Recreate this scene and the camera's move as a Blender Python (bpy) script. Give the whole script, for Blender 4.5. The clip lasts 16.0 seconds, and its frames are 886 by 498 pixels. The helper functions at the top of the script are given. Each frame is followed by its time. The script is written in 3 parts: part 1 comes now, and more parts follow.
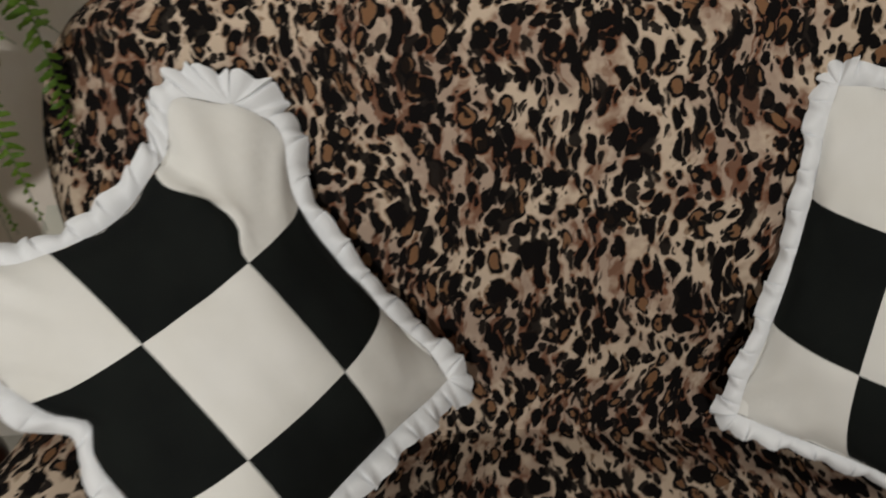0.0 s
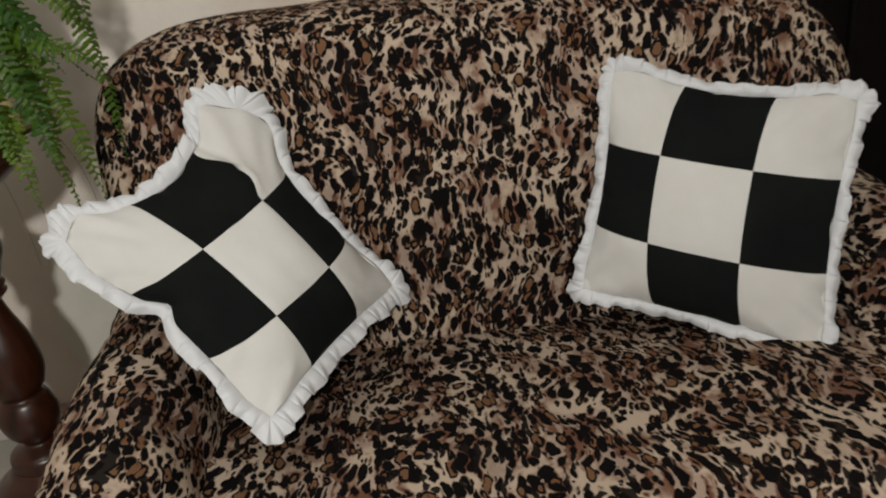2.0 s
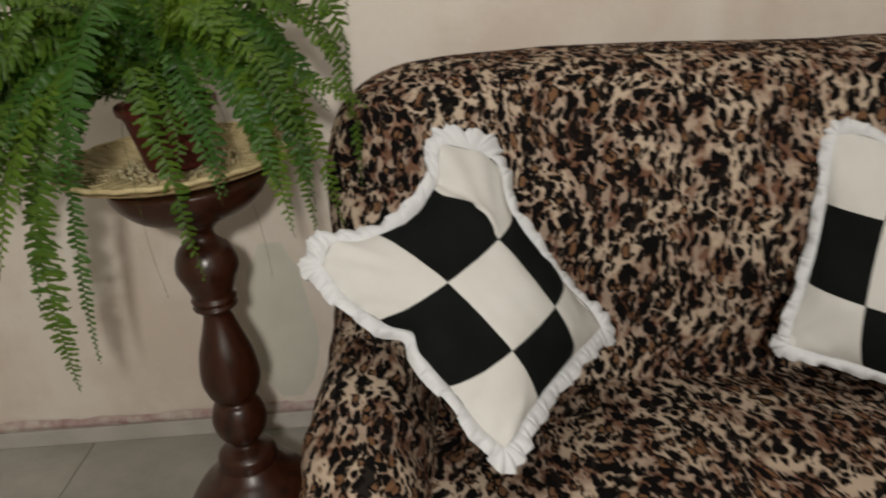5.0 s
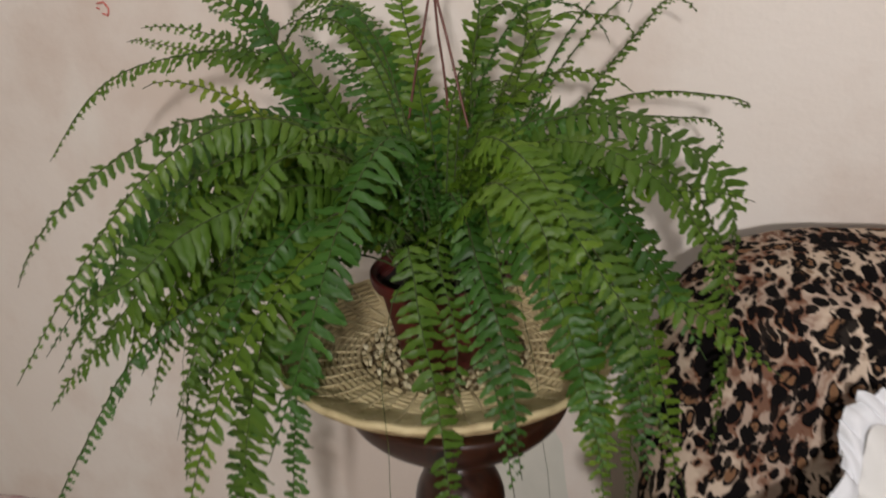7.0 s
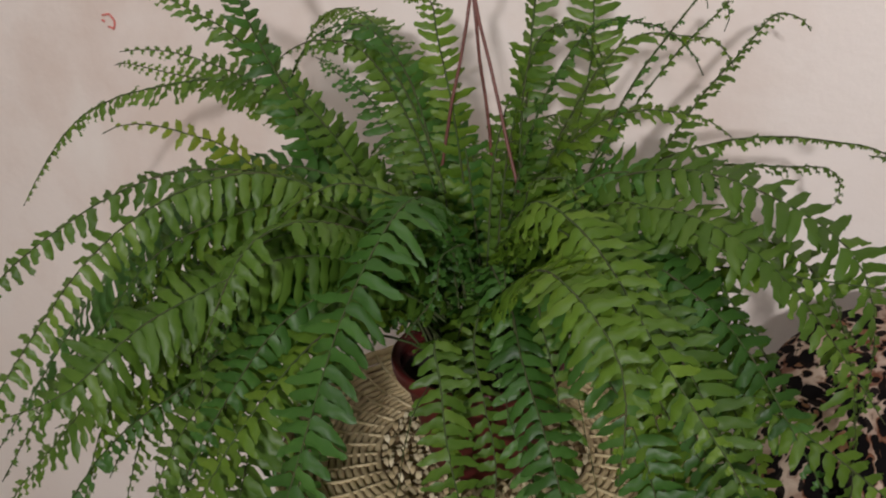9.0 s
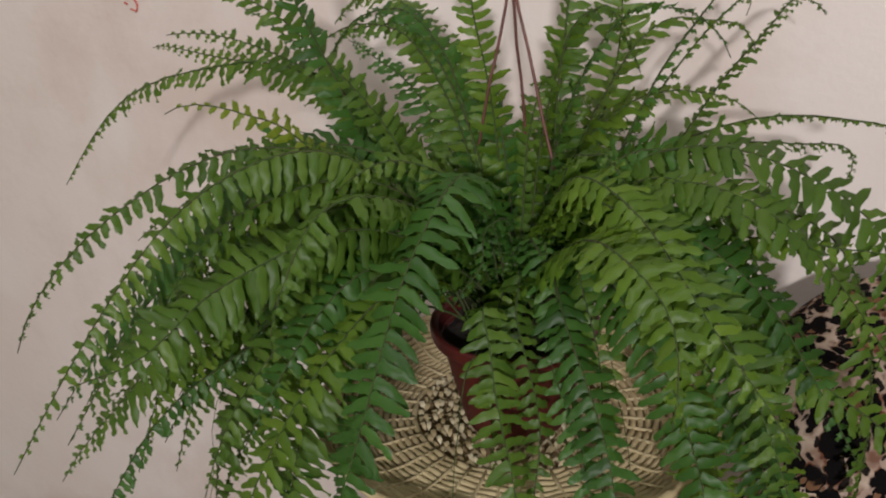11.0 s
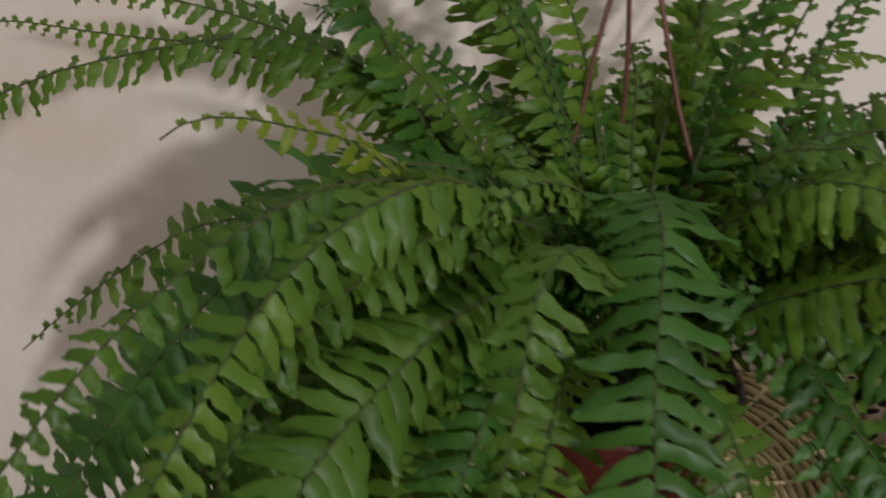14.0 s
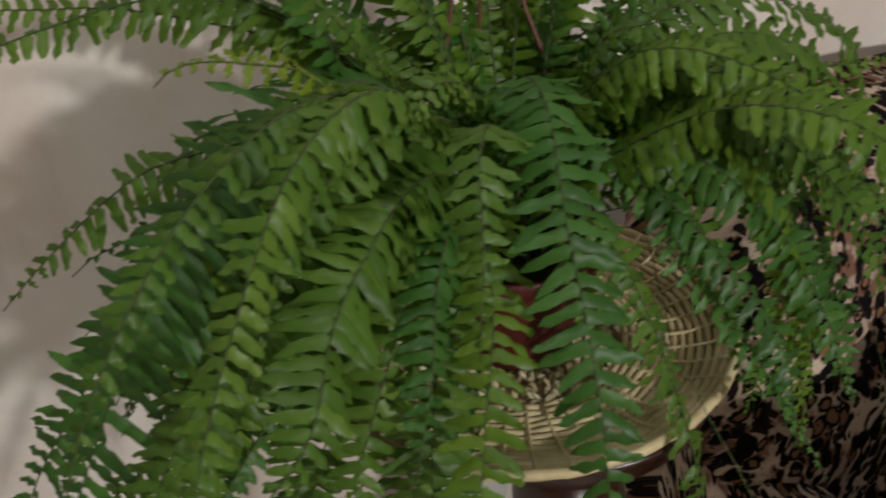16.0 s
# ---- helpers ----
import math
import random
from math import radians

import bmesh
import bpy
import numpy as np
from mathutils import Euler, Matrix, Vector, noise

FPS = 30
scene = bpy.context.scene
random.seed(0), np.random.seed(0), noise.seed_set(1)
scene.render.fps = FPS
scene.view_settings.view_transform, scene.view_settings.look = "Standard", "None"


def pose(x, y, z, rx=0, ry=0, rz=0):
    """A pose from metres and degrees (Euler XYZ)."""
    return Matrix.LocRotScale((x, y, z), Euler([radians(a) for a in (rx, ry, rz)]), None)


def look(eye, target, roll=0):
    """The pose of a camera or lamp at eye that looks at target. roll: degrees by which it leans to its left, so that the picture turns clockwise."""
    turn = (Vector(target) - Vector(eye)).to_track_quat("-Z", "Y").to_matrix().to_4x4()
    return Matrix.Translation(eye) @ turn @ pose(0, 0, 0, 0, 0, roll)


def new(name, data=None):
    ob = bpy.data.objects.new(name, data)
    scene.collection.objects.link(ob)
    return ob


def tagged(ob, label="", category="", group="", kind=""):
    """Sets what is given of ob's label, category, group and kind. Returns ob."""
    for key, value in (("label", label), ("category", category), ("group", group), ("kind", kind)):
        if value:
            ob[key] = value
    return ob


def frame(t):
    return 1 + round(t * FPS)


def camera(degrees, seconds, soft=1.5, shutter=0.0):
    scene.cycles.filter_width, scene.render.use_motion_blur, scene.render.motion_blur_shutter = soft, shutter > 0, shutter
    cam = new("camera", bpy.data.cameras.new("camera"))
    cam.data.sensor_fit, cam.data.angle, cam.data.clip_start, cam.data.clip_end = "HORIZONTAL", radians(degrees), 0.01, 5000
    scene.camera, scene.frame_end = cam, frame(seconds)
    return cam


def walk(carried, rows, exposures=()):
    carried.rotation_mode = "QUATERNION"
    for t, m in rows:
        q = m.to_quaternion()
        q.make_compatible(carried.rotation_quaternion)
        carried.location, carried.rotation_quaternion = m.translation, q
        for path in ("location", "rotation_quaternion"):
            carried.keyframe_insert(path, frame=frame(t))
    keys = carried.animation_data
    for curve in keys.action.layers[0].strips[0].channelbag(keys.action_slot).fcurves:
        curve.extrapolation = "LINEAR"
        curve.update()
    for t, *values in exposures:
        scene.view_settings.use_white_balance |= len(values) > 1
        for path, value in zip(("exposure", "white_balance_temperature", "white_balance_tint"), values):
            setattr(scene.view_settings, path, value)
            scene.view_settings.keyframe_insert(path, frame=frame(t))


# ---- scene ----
cam = camera(57.1, 16.0, soft=2.0, shutter=0.5)
EXPO = [(0.0, -0.28, 6350, 9), (3.2, -0.31, 6350, 9), (5.5, -0.25, 6600, 10), (7.0, -0.04, 6250, 16), (10.2, 0.02, 6050, 19), (12.5, -0.06, 6150, 16), (14.2, -0.22, 6100, 13), (16.0, -0.14, 6150, 12)]
PATH = [
    (0, (-0.098, -1.235, 1.085), (-0.174, -0.370, 0.589), -5.8),
    (0.5, (-0.166, -1.348, 1.086), (-0.224, -0.476, 0.601), -5.7),
    (1, (-0.190, -1.480, 1.092), (-0.204, -0.603, 0.611), -8.3),
    (1.5, (-0.165, -1.596, 1.106), (-0.124, -0.704, 0.656), -8.5),
    (2, (-0.158, -1.749, 1.108), (-0.100, -0.839, 0.697), -7.4),
    (2.5, (-0.186, -1.839, 1.121), (-0.119, -0.914, 0.747), -6.6),
    (3, (-0.247, -1.884, 1.109), (-0.170, -0.955, 0.745), -6.2),
    (3.2, (-0.264, -1.899, 1.097), (-0.183, -0.969, 0.738), -6.2),
    (5.3, (-0.395, -1.702, 1.193), (-0.494, -0.780, 0.813), -5.0),
    (5.5, (-0.391, -1.637, 1.188), (-0.583, -0.723, 0.835), -4.2),
    (6, (-0.497, -1.531, 1.219), (-0.707, -0.613, 0.885), -3.4),
    (6.5, (-0.577, -1.374, 1.287), (-0.814, -0.468, 0.938), -3.5),
    (7, (-0.618, -1.239, 1.308), (-0.900, -0.351, 0.945), -2.3),
    (7.5, (-0.657, -1.126, 1.316), (-0.945, -0.237, 0.960), -2.7),
    (8, (-0.663, -1.058, 1.317), (-0.992, -0.181, 0.967), -3.3),
    (8.5, (-0.664, -1.033, 1.309), (-0.997, -0.159, 0.955), -3.0),
    (9, (-0.667, -1.037, 1.308), (-1.010, -0.170, 0.947), -2.8),
    (9.5, (-0.674, -1.061, 1.311), (-1.022, -0.199, 0.943), -2.5),
    (10, (-0.682, -1.087, 1.315), (-1.033, -0.230, 0.937), -2.7),
    (10.2, (-0.689, -1.096, 1.314), (-1.039, -0.240, 0.933), -2.8),
    (12.3, (-0.715, -1.047, 1.330), (-1.258, 0.717, 0.559), -2.1),
    (12.5, (-0.739, -1.006, 1.328), (-1.276, 0.758, 0.553), -2.2),
    (13, (-0.857, -0.963, 1.298), (-1.174, 0.831, 0.474), -0.6),
    (13.5, (-0.958, -0.965, 1.286), (-1.018, 0.847, 0.442), -1.9),
    (14, (-1.035, -0.888, 1.277), (-1.016, 0.927, 0.437), -1.3),
    (14.5, (-1.099, -0.860, 1.279), (-0.882, 0.932, 0.416), -1.8),
    (15, (-1.155, -0.913, 1.287), (-0.779, 0.818, 0.358), -6.3),
    (15.5, (-1.169, -0.962, 1.292), (-0.752, 0.725, 0.301), -6.2),
    (16, (-1.125, -0.988, 1.304), (-0.687, 0.684, 0.298), -5.6),
]
walk(cam, [(t, look(e, p, r)) for t, e, p, r in PATH], EXPO)

# ---- light ----
world = bpy.data.worlds.new("world")
scene.world = world
world.use_nodes = True
world.node_tree.nodes["Background"].inputs[0].default_value = (0.6, 0.7, 1.0, 1)
world.node_tree.nodes["Background"].inputs[1].default_value = 0.05


def lamp(name, eye, target, size, size_y, watts, color):
    data = bpy.data.lights.new(name, "AREA")
    data.shape, data.size, data.size_y, data.energy, data.color = "RECTANGLE", size, size_y, watts, color
    ob = new(name, data)
    ob.matrix_world = look(eye, target)
    return ob


lamp("wall_bulb", (-0.25, -2.85, 1.72), (-0.6, -0.3, 0.8), 0.10, 0.10, 43, (1.0, 0.96, 0.89))
# soft fill added overhead to lift the fern; no fixture stands for it
lamp("overhead_fill", (-0.95, -1.05, 2.7), (-0.95, -0.9, 0.6), 0.4, 0.4, 7.2, (1.0, 0.98, 0.95))


# ---- materials ----
def material(name, color, rough=0.6, metal=0.0, spec=0.5):
    m = bpy.data.materials.new(name)
    m.use_nodes = True
    b = m.node_tree.nodes["Principled BSDF"]
    b.inputs["Base Color"].default_value = (*color, 1)
    b.inputs["Roughness"].default_value = rough
    b.inputs["Metallic"].default_value = metal
    b.inputs["Specular IOR Level"].default_value = spec
    return m, m.node_tree.nodes, m.node_tree.links, b


def node(nodes, kind, **values):
    n = nodes.new(kind)
    for key, v in values.items():
        n.inputs[key.replace("_", " ")].default_value = v
    return n


def ramp(nodes, links, src, stops):
    r = nodes.new("ShaderNodeValToRGB")
    while len(r.color_ramp.elements) < len(stops):
        r.color_ramp.elements.new(0.5)
    for e, (p, c) in zip(r.color_ramp.elements, stops):
        e.position, e.color = p, (*c, 1)
    links.new(src, r.inputs[0])
    return r.outputs[0]


def mix(nodes, links, fac, a, b, blend="MIX"):
    m = nodes.new("ShaderNodeMix")
    m.data_type, m.blend_type = "RGBA", blend
    for sock, v in ((m.inputs[0], fac), (m.inputs[6], a), (m.inputs[7], b)):
        if isinstance(v, (int, float)):
            sock.default_value = v
        elif isinstance(v, tuple):
            sock.default_value = (*v, 1)
        else:
            links.new(v, sock)
    return m.outputs[2]


def maths(nodes, links, op, a, b=0.0, clamp=False):
    m = nodes.new("ShaderNodeMath")
    m.operation, m.use_clamp = op, clamp
    for sock, v in zip(m.inputs, (a, b)):
        if isinstance(v, (int, float)):
            sock.default_value = v
        else:
            links.new(v, sock)
    return m.outputs[0]


def coords(nodes, links, scale=(1, 1, 1), kind="Object"):
    c = nodes.new("ShaderNodeTexCoord")
    mp = nodes.new("ShaderNodeMapping")
    mp.inputs["Scale"].default_value = scale
    links.new(c.outputs[kind], mp.inputs[0])
    return mp.outputs[0]


def tex_noise(nodes, links, vec, scale, detail=4.0, rough=0.55):
    n = node(nodes, "ShaderNodeTexNoise", Scale=scale, Detail=detail, Roughness=rough)
    links.new(vec, n.inputs["Vector"])
    return n


def bump(nodes, links, bsdf, height, strength, distance=0.002):
    b = node(nodes, "ShaderNodeBump", Strength=strength, Distance=distance)
    links.new(height, b.inputs["Height"])
    links.new(b.outputs[0], bsdf.inputs["Normal"])


def leopard_material():
    m, n, l, b = material("leopard_fleece", (0.4, 0.3, 0.22), 1.0, 0, 0.04)
    v0 = coords(n, l, (1, 1, 1), "UV")
    warp = tex_noise(n, l, v0, 5.5, 3)
    sub = n.new("ShaderNodeVectorMath")
    sub.operation = "SUBTRACT"
    l.new(warp.outputs["Color"], sub.inputs[0])
    sub.inputs[1].default_value = (0.5, 0.5, 0.5)
    sc = n.new("ShaderNodeVectorMath")
    sc.operation = "SCALE"
    l.new(sub.outputs[0], sc.inputs[0])
    sc.inputs[3].default_value = 0.10
    add = n.new("ShaderNodeVectorMath")
    add.operation = "ADD"
    l.new(v0, add.inputs[0]), l.new(sc.outputs[0], add.inputs[1])
    fine_warp = tex_noise(n, l, v0, 55, 2)
    sub2 = n.new("ShaderNodeVectorMath")
    sub2.operation = "MULTIPLY_ADD"
    l.new(fine_warp.outputs["Color"], sub2.inputs[0])
    sub2.inputs[1].default_value = (0.011, 0.011, 0.0)
    l.new(add.outputs[0], sub2.inputs[2])
    add = sub2
    st = n.new("ShaderNodeMapping")
    st.inputs["Scale"].default_value = (1.36, 0.66, 1)
    l.new(add.outputs[0], st.inputs[0])
    stretch = n.new("ShaderNodeMapping")
    stretch.inputs["Scale"].default_value = (1.9, 0.55, 1)
    l.new(add.outputs[0], stretch.inputs[0])
    # brown and beige patches
    patch = tex_noise(n, l, v0, 8.5, 4, 0.6)
    base = ramp(n, l, patch.outputs["Fac"], [(0.37, (0.32, 0.24, 0.17)), (0.45, (0.22, 0.14, 0.088)), (0.51, (0.145, 0.060, 0.033)), (0.66, (0.11, 0.043, 0.024))])
    light = tex_noise(n, l, stretch.outputs[0], 30, 3)
    lf = ramp(n, l, light.outputs["Fac"], [(0.48, (0, 0, 0)), (0.53, (1, 1, 1))])
    base = mix(n, l, maths(n, l, "MULTIPLY", lf, 0.5), base, (0.57, 0.465, 0.375))
    # black spots, some of them rosettes with a brown heart
    vo = node(n, "ShaderNodeTexVoronoi", Scale=52.0, Randomness=1.0)
    vo.distance = "EUCLIDEAN"
    l.new(st.outputs[0], vo.inputs["Vector"])
    sep = n.new("ShaderNodeSeparateColor")
    l.new(vo.outputs["Color"], sep.inputs[0])
    size = maths(n, l, "MULTIPLY_ADD", sep.outputs[0], 0.34)
    size.node.inputs[2].default_value = 0.345
    edge = maths(n, l, "SUBTRACT", size, vo.outputs["Distance"])
    # pale net between the spots, fading where the ground turns brown
    net = maths(n, l, "MULTIPLY", maths(n, l, "SUBTRACT", -0.045, edge), 22.0, True)
    brown = ramp(n, l, patch.outputs["Fac"], [(0.44, (0.95, 0.95, 0.95)), (0.55, (0.10, 0.10, 0.10))])
    base = mix(n, l, maths(n, l, "MULTIPLY", net, brown), base, (0.55, 0.44, 0.34))
    spot = maths(n, l, "MULTIPLY", edge, 60.0, True)
    heart = maths(n, l, "MULTIPLY", maths(n, l, "SUBTRACT", edge, 0.20), 30.0, True)
    ringed = maths(n, l, "GREATER_THAN", sep.outputs[1], 0.58)
    heart = maths(n, l, "MULTIPLY", heart, ringed)
    spot = maths(n, l, "SUBTRACT", spot, heart, True)
    # small flecks between the spots
    vo2 = node(n, "ShaderNodeTexVoronoi", Scale=84.0, Randomness=1.0)
    l.new(st.outputs[0], vo2.inputs["Vector"])
    sep2 = n.new("ShaderNodeSeparateColor")
    l.new(vo2.outputs["Color"], sep2.inputs[0])
    fl = maths(n, l, "MULTIPLY", maths(n, l, "SUBTRACT", maths(n, l, "MULTIPLY", sep2.outputs[0], 0.62), vo2.outputs["Distance"]), 30.0, True)
    spot = maths(n, l, "MAXIMUM", spot, maths(n, l, "MULTIPLY", fl, 0.97))
    # dark streaks where the print turns to stripes
    streak = tex_noise(n, l, stretch.outputs[0], 26, 2)
    sk = maths(n, l, "MULTIPLY", maths(n, l, "SUBTRACT", streak.outputs["Fac"], 0.60), 34.0, True)
    spot = maths(n, l, "MAXIMUM", spot, maths(n, l, "MULTIPLY", sk, 0.97))
    col = mix(n, l, heart, base, (0.19, 0.10, 0.052))
    col = mix(n, l, spot, col, (0.007, 0.006, 0.006))
    l.new(col, b.inputs["Base Color"])
    fine = tex_noise(n, l, v0, 420, 2)
    bump(n, l, b, fine.outputs["Fac"], 0.5, 0.0015)
    return m


def cloth_material(name, color, dark, rough=0.9):
    m, n, l, b = material(name, color, rough, 0, 0.08)
    v = coords(n, l)
    a = tex_noise(n, l, v, 9, 4)
    l.new(ramp(n, l, a.outputs["Fac"], [(0.3, dark), (0.7, color)]), b.inputs["Base Color"])
    w = tex_noise(n, l, v, 900, 2)
    c = tex_noise(n, l, v, 40, 3)
    bump(n, l, b, maths(n, l, "ADD", maths(n, l, "MULTIPLY", w.outputs["Fac"], 0.25), c.outputs["Fac"]), 0.35, 0.002)
    return m


def wall_material():
    m, n, l, b = material("wall_paint", (0.78, 0.72, 0.64), 0.55, 0, 0.35)
    v = coords(n, l)
    a = tex_noise(n, l, v, 1.6, 5, 0.6)
    c = ramp(n, l, a.outputs["Fac"], [(0.3, (0.74, 0.665, 0.59)), (0.7, (0.80, 0.745, 0.68))])
    d = tex_noise(n, l, v, 22, 5, 0.65)
    stain = ramp(n, l, d.outputs["Fac"], [(0.62, (0, 0, 0)), (0.8, (1, 1, 1))])
    c = mix(n, l, maths(n, l, "MULTIPLY", stain, 0.2), c, (0.52, 0.45, 0.40))
    big = tex_noise(n, l, v, 2.3, 6, 0.62)
    c = mix(n, l, ramp(n, l, big.outputs["Fac"], [(0.46, (0, 0, 0)), (0.62, (0.5, 0.5, 0.5))]), c, (0.60, 0.475, 0.39))
    pale = tex_noise(n, l, coords(n, l, (1, 1, 0.6)), 4.2, 3, 0.5)
    c = mix(n, l, ramp(n, l, pale.outputs["Fac"], [(0.58, (0, 0, 0)), (0.66, (0.45, 0.45, 0.45))]), c, (0.80, 0.77, 0.70))
    vo = node(n, "ShaderNodeTexVoronoi", Scale=4.5)
    l.new(v, vo.inputs["Vector"])
    l.new(mix(n, l, maths(n, l, "MULTIPLY", maths(n, l, "SUBTRACT", 0.022, vo.outputs["Distance"]), 200.0, True), c, (0.3, 0.24, 0.2)), b.inputs["Base Color"])
    e = tex_noise(n, l, v, 60, 4)
    bump(n, l, b, maths(n, l, "ADD", e.outputs["Fac"], a.outputs["Fac"]), 0.25, 0.004)
    return m


def wood_material(name, dark, mid, rough=0.32):
    m, n, l, b = material(name, mid, rough, 0, 0.5)
    v = coords(n, l, (6, 6, 1))
    a = tex_noise(n, l, v, 7, 6, 0.6)
    c = ramp(n, l, a.outputs["Fac"], [(0.3, dark), (0.52, mid), (0.75, dark)])
    l.new(c, b.inputs["Base Color"])
    w = tex_noise(n, l, coords(n, l), 25, 3)
    l.new(maths(n, l, "MULTIPLY_ADD", w.outputs["Fac"], 0.3), b.inputs["Roughness"])
    b.inputs["Roughness"].links[0].from_node.inputs[2].default_value = rough - 0.12
    b.inputs["Coat Weight"].default_value = 0.12
    b.inputs["Coat Roughness"].default_value = 0.25
    bump(n, l, b, a.outputs["Fac"], 0.15, 0.002)
    return m


def tile_material():
    m, n, l, b = material("floor_tile", (0.5, 0.49, 0.45), 0.28, 0, 0.5)
    v = coords(n, l)
    a = tex_noise(n, l, v, 3.2, 8, 0.7)
    c = ramp(n, l, a.outputs["Fac"], [(0.35, (0.27, 0.265, 0.235)), (0.6, (0.40, 0.39, 0.35))])
    r = n.new("ShaderNodeObjectInfo")
    c = mix(n, l, maths(n, l, "MULTIPLY", r.outputs["Random"], 0.2), c, (0.36, 0.35, 0.33))
    l.new(c, b.inputs["Base Color"])
    bump(n, l, b, a.outputs["Fac"], 0.05)
    return m


def leaf_material(name, dark, mid, pale):
    m, n, l, b = material(name, mid, 0.44, 0, 0.38)
    g = n.new("ShaderNodeNewGeometry")
    o = n.new("ShaderNodeObjectInfo")
    v = coords(n, l)
    a = tex_noise(n, l, v, 60, 3)
    f = maths(n, l, "ADD", maths(n, l, "MULTIPLY", g.outputs["Random Per Island"], 0.45), maths(n, l, "MULTIPLY", o.outputs["Random"], 0.35))
    f = maths(n, l, "ADD", f, maths(n, l, "MULTIPLY", a.outputs["Fac"], 0.2))
    l.new(ramp(n, l, f, [(0.12, dark), (0.5, mid), (0.9, pale)]), b.inputs["Base Color"])
    b.inputs["Subsurface Weight"].default_value = 0.0
    t = n.new("ShaderNodeBsdfTranslucent")
    t.inputs[0].default_value = (mid[0] * 1.9, mid[1] * 1.75, mid[2] * 1.6, 1)
    mx = n.new("ShaderNodeMixShader")
    mx.inputs[0].default_value = 0.42
    out = n["Material Output"]
    l.new(b.outputs[0], mx.inputs[1]), l.new(t.outputs[0], mx.inputs[2]), l.new(mx.outputs[0], out.inputs[0])
    bump(n, l, b, a.outputs["Fac"], 0.2, 0.001)
    return m


def straw_material():
    m, n, l, b = material("woven_straw", (0.62, 0.52, 0.34), 0.6, 0, 0.4)
    g = n.new("ShaderNodeNewGeometry")
    a = tex_noise(n, l, coords(n, l), 45, 4)
    f = maths(n, l, "ADD", maths(n, l, "MULTIPLY", g.outputs["Random Per Island"], 0.5), maths(n, l, "MULTIPLY", a.outputs["Fac"], 0.5))
    l.new(ramp(n, l, f, [(0.15, (0.26, 0.18, 0.08)), (0.42, (0.55, 0.45, 0.25)), (0.8, (0.74, 0.66, 0.44))]), b.inputs["Base Color"])
    bump(n, l, b, a.outputs["Fac"], 0.3, 0.001)
    return m


def speckled(name, c1, c2, scale, rough, strength=0.2):
    m, n, l, b = material(name, c1, rough)
    a = tex_noise(n, l, coords(n, l), scale, 5, 0.6)
    l.new(ramp(n, l, a.outputs["Fac"], [(0.35, c1), (0.65, c2)]), b.inputs["Base Color"])
    bump(n, l, b, a.outputs["Fac"], strength, 0.002)
    return m


LEOPARD = leopard_material()
WHITE = cloth_material("white_cotton", (0.71, 0.705, 0.685), (0.65, 0.64, 0.605))
FRILL = cloth_material("bleached_cotton", (0.74, 0.755, 0.775), (0.69, 0.705, 0.73))
BLACK = cloth_material("black_cotton", (0.010, 0.012, 0.011), (0.006, 0.007, 0.007))
WALL = wall_material()
CEILING = speckled("ceiling_paint", (0.8, 0.78, 0.74), (0.76, 0.74, 0.7), 3, 0.8, 0.05)
PLASTER = speckled("bare_plaster", (0.56, 0.50, 0.45), (0.34, 0.20, 0.20), 24, 0.8, 0.6)
SKIRT = speckled("skirting_stone", (0.52, 0.49, 0.45), (0.42, 0.40, 0.37), 9, 0.4, 0.1)
WOOD = wood_material("turned_wood", (0.010, 0.0032, 0.0018), (0.042, 0.011, 0.004))
# brown wood taken near black, gloss cut, to paint the door's shadow
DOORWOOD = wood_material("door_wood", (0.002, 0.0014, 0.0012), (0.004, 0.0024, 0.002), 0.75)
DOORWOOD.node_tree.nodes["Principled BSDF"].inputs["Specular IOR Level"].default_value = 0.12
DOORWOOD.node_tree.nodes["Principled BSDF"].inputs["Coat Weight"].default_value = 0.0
TILE = tile_material()
GROUT = speckled("grout", (0.22, 0.21, 0.19), (0.29, 0.28, 0.25), 30, 0.9)
LEAVES = [
    leaf_material("fern_leaf_deep", (0.026, 0.076, 0.011), (0.056, 0.150, 0.023), (0.104, 0.215, 0.040)),
    leaf_material("fern_leaf", (0.040, 0.088, 0.010), (0.082, 0.164, 0.019), (0.148, 0.240, 0.032)),
    leaf_material("fern_leaf_fresh", (0.056, 0.118, 0.009), (0.112, 0.205, 0.018), (0.19, 0.282, 0.029)),
    leaf_material("fern_leaf_yellowing", (0.092, 0.142, 0.009), (0.165, 0.235, 0.018), (0.27, 0.325, 0.030)),
]
STEM = speckled("fern_stem", (0.035, 0.07, 0.010), (0.045, 0.045, 0.014), 40, 0.9)
STRAW = straw_material()
# straw browned to paint the shade between the tray's strands
SHADED_STRAW = speckled("shaded_straw", (0.20, 0.13, 0.06), (0.36, 0.27, 0.14), 60, 0.8, 0.5)
TERRACOTTA = speckled("red_clay", (0.095, 0.012, 0.009), (0.065, 0.009, 0.007), 14, 0.5)
SOIL = speckled("soil", (0.012, 0.009, 0.007), (0.04, 0.028, 0.02), 60, 0.95, 1.0)
WIRE = speckled("rusty_wire", (0.10, 0.035, 0.025), (0.16, 0.06, 0.045), 80, 0.5)
# grey-green of the light strip painted on the back wall
LIT_STRIP = speckled("lit_wall_tint", (0.58, 0.575, 0.50), (0.68, 0.66, 0.58), 6, 0.7, 0.1)
RED = speckled("red_paint", (0.55, 0.08, 0.06), (0.65, 0.22, 0.18), 90, 0.7)


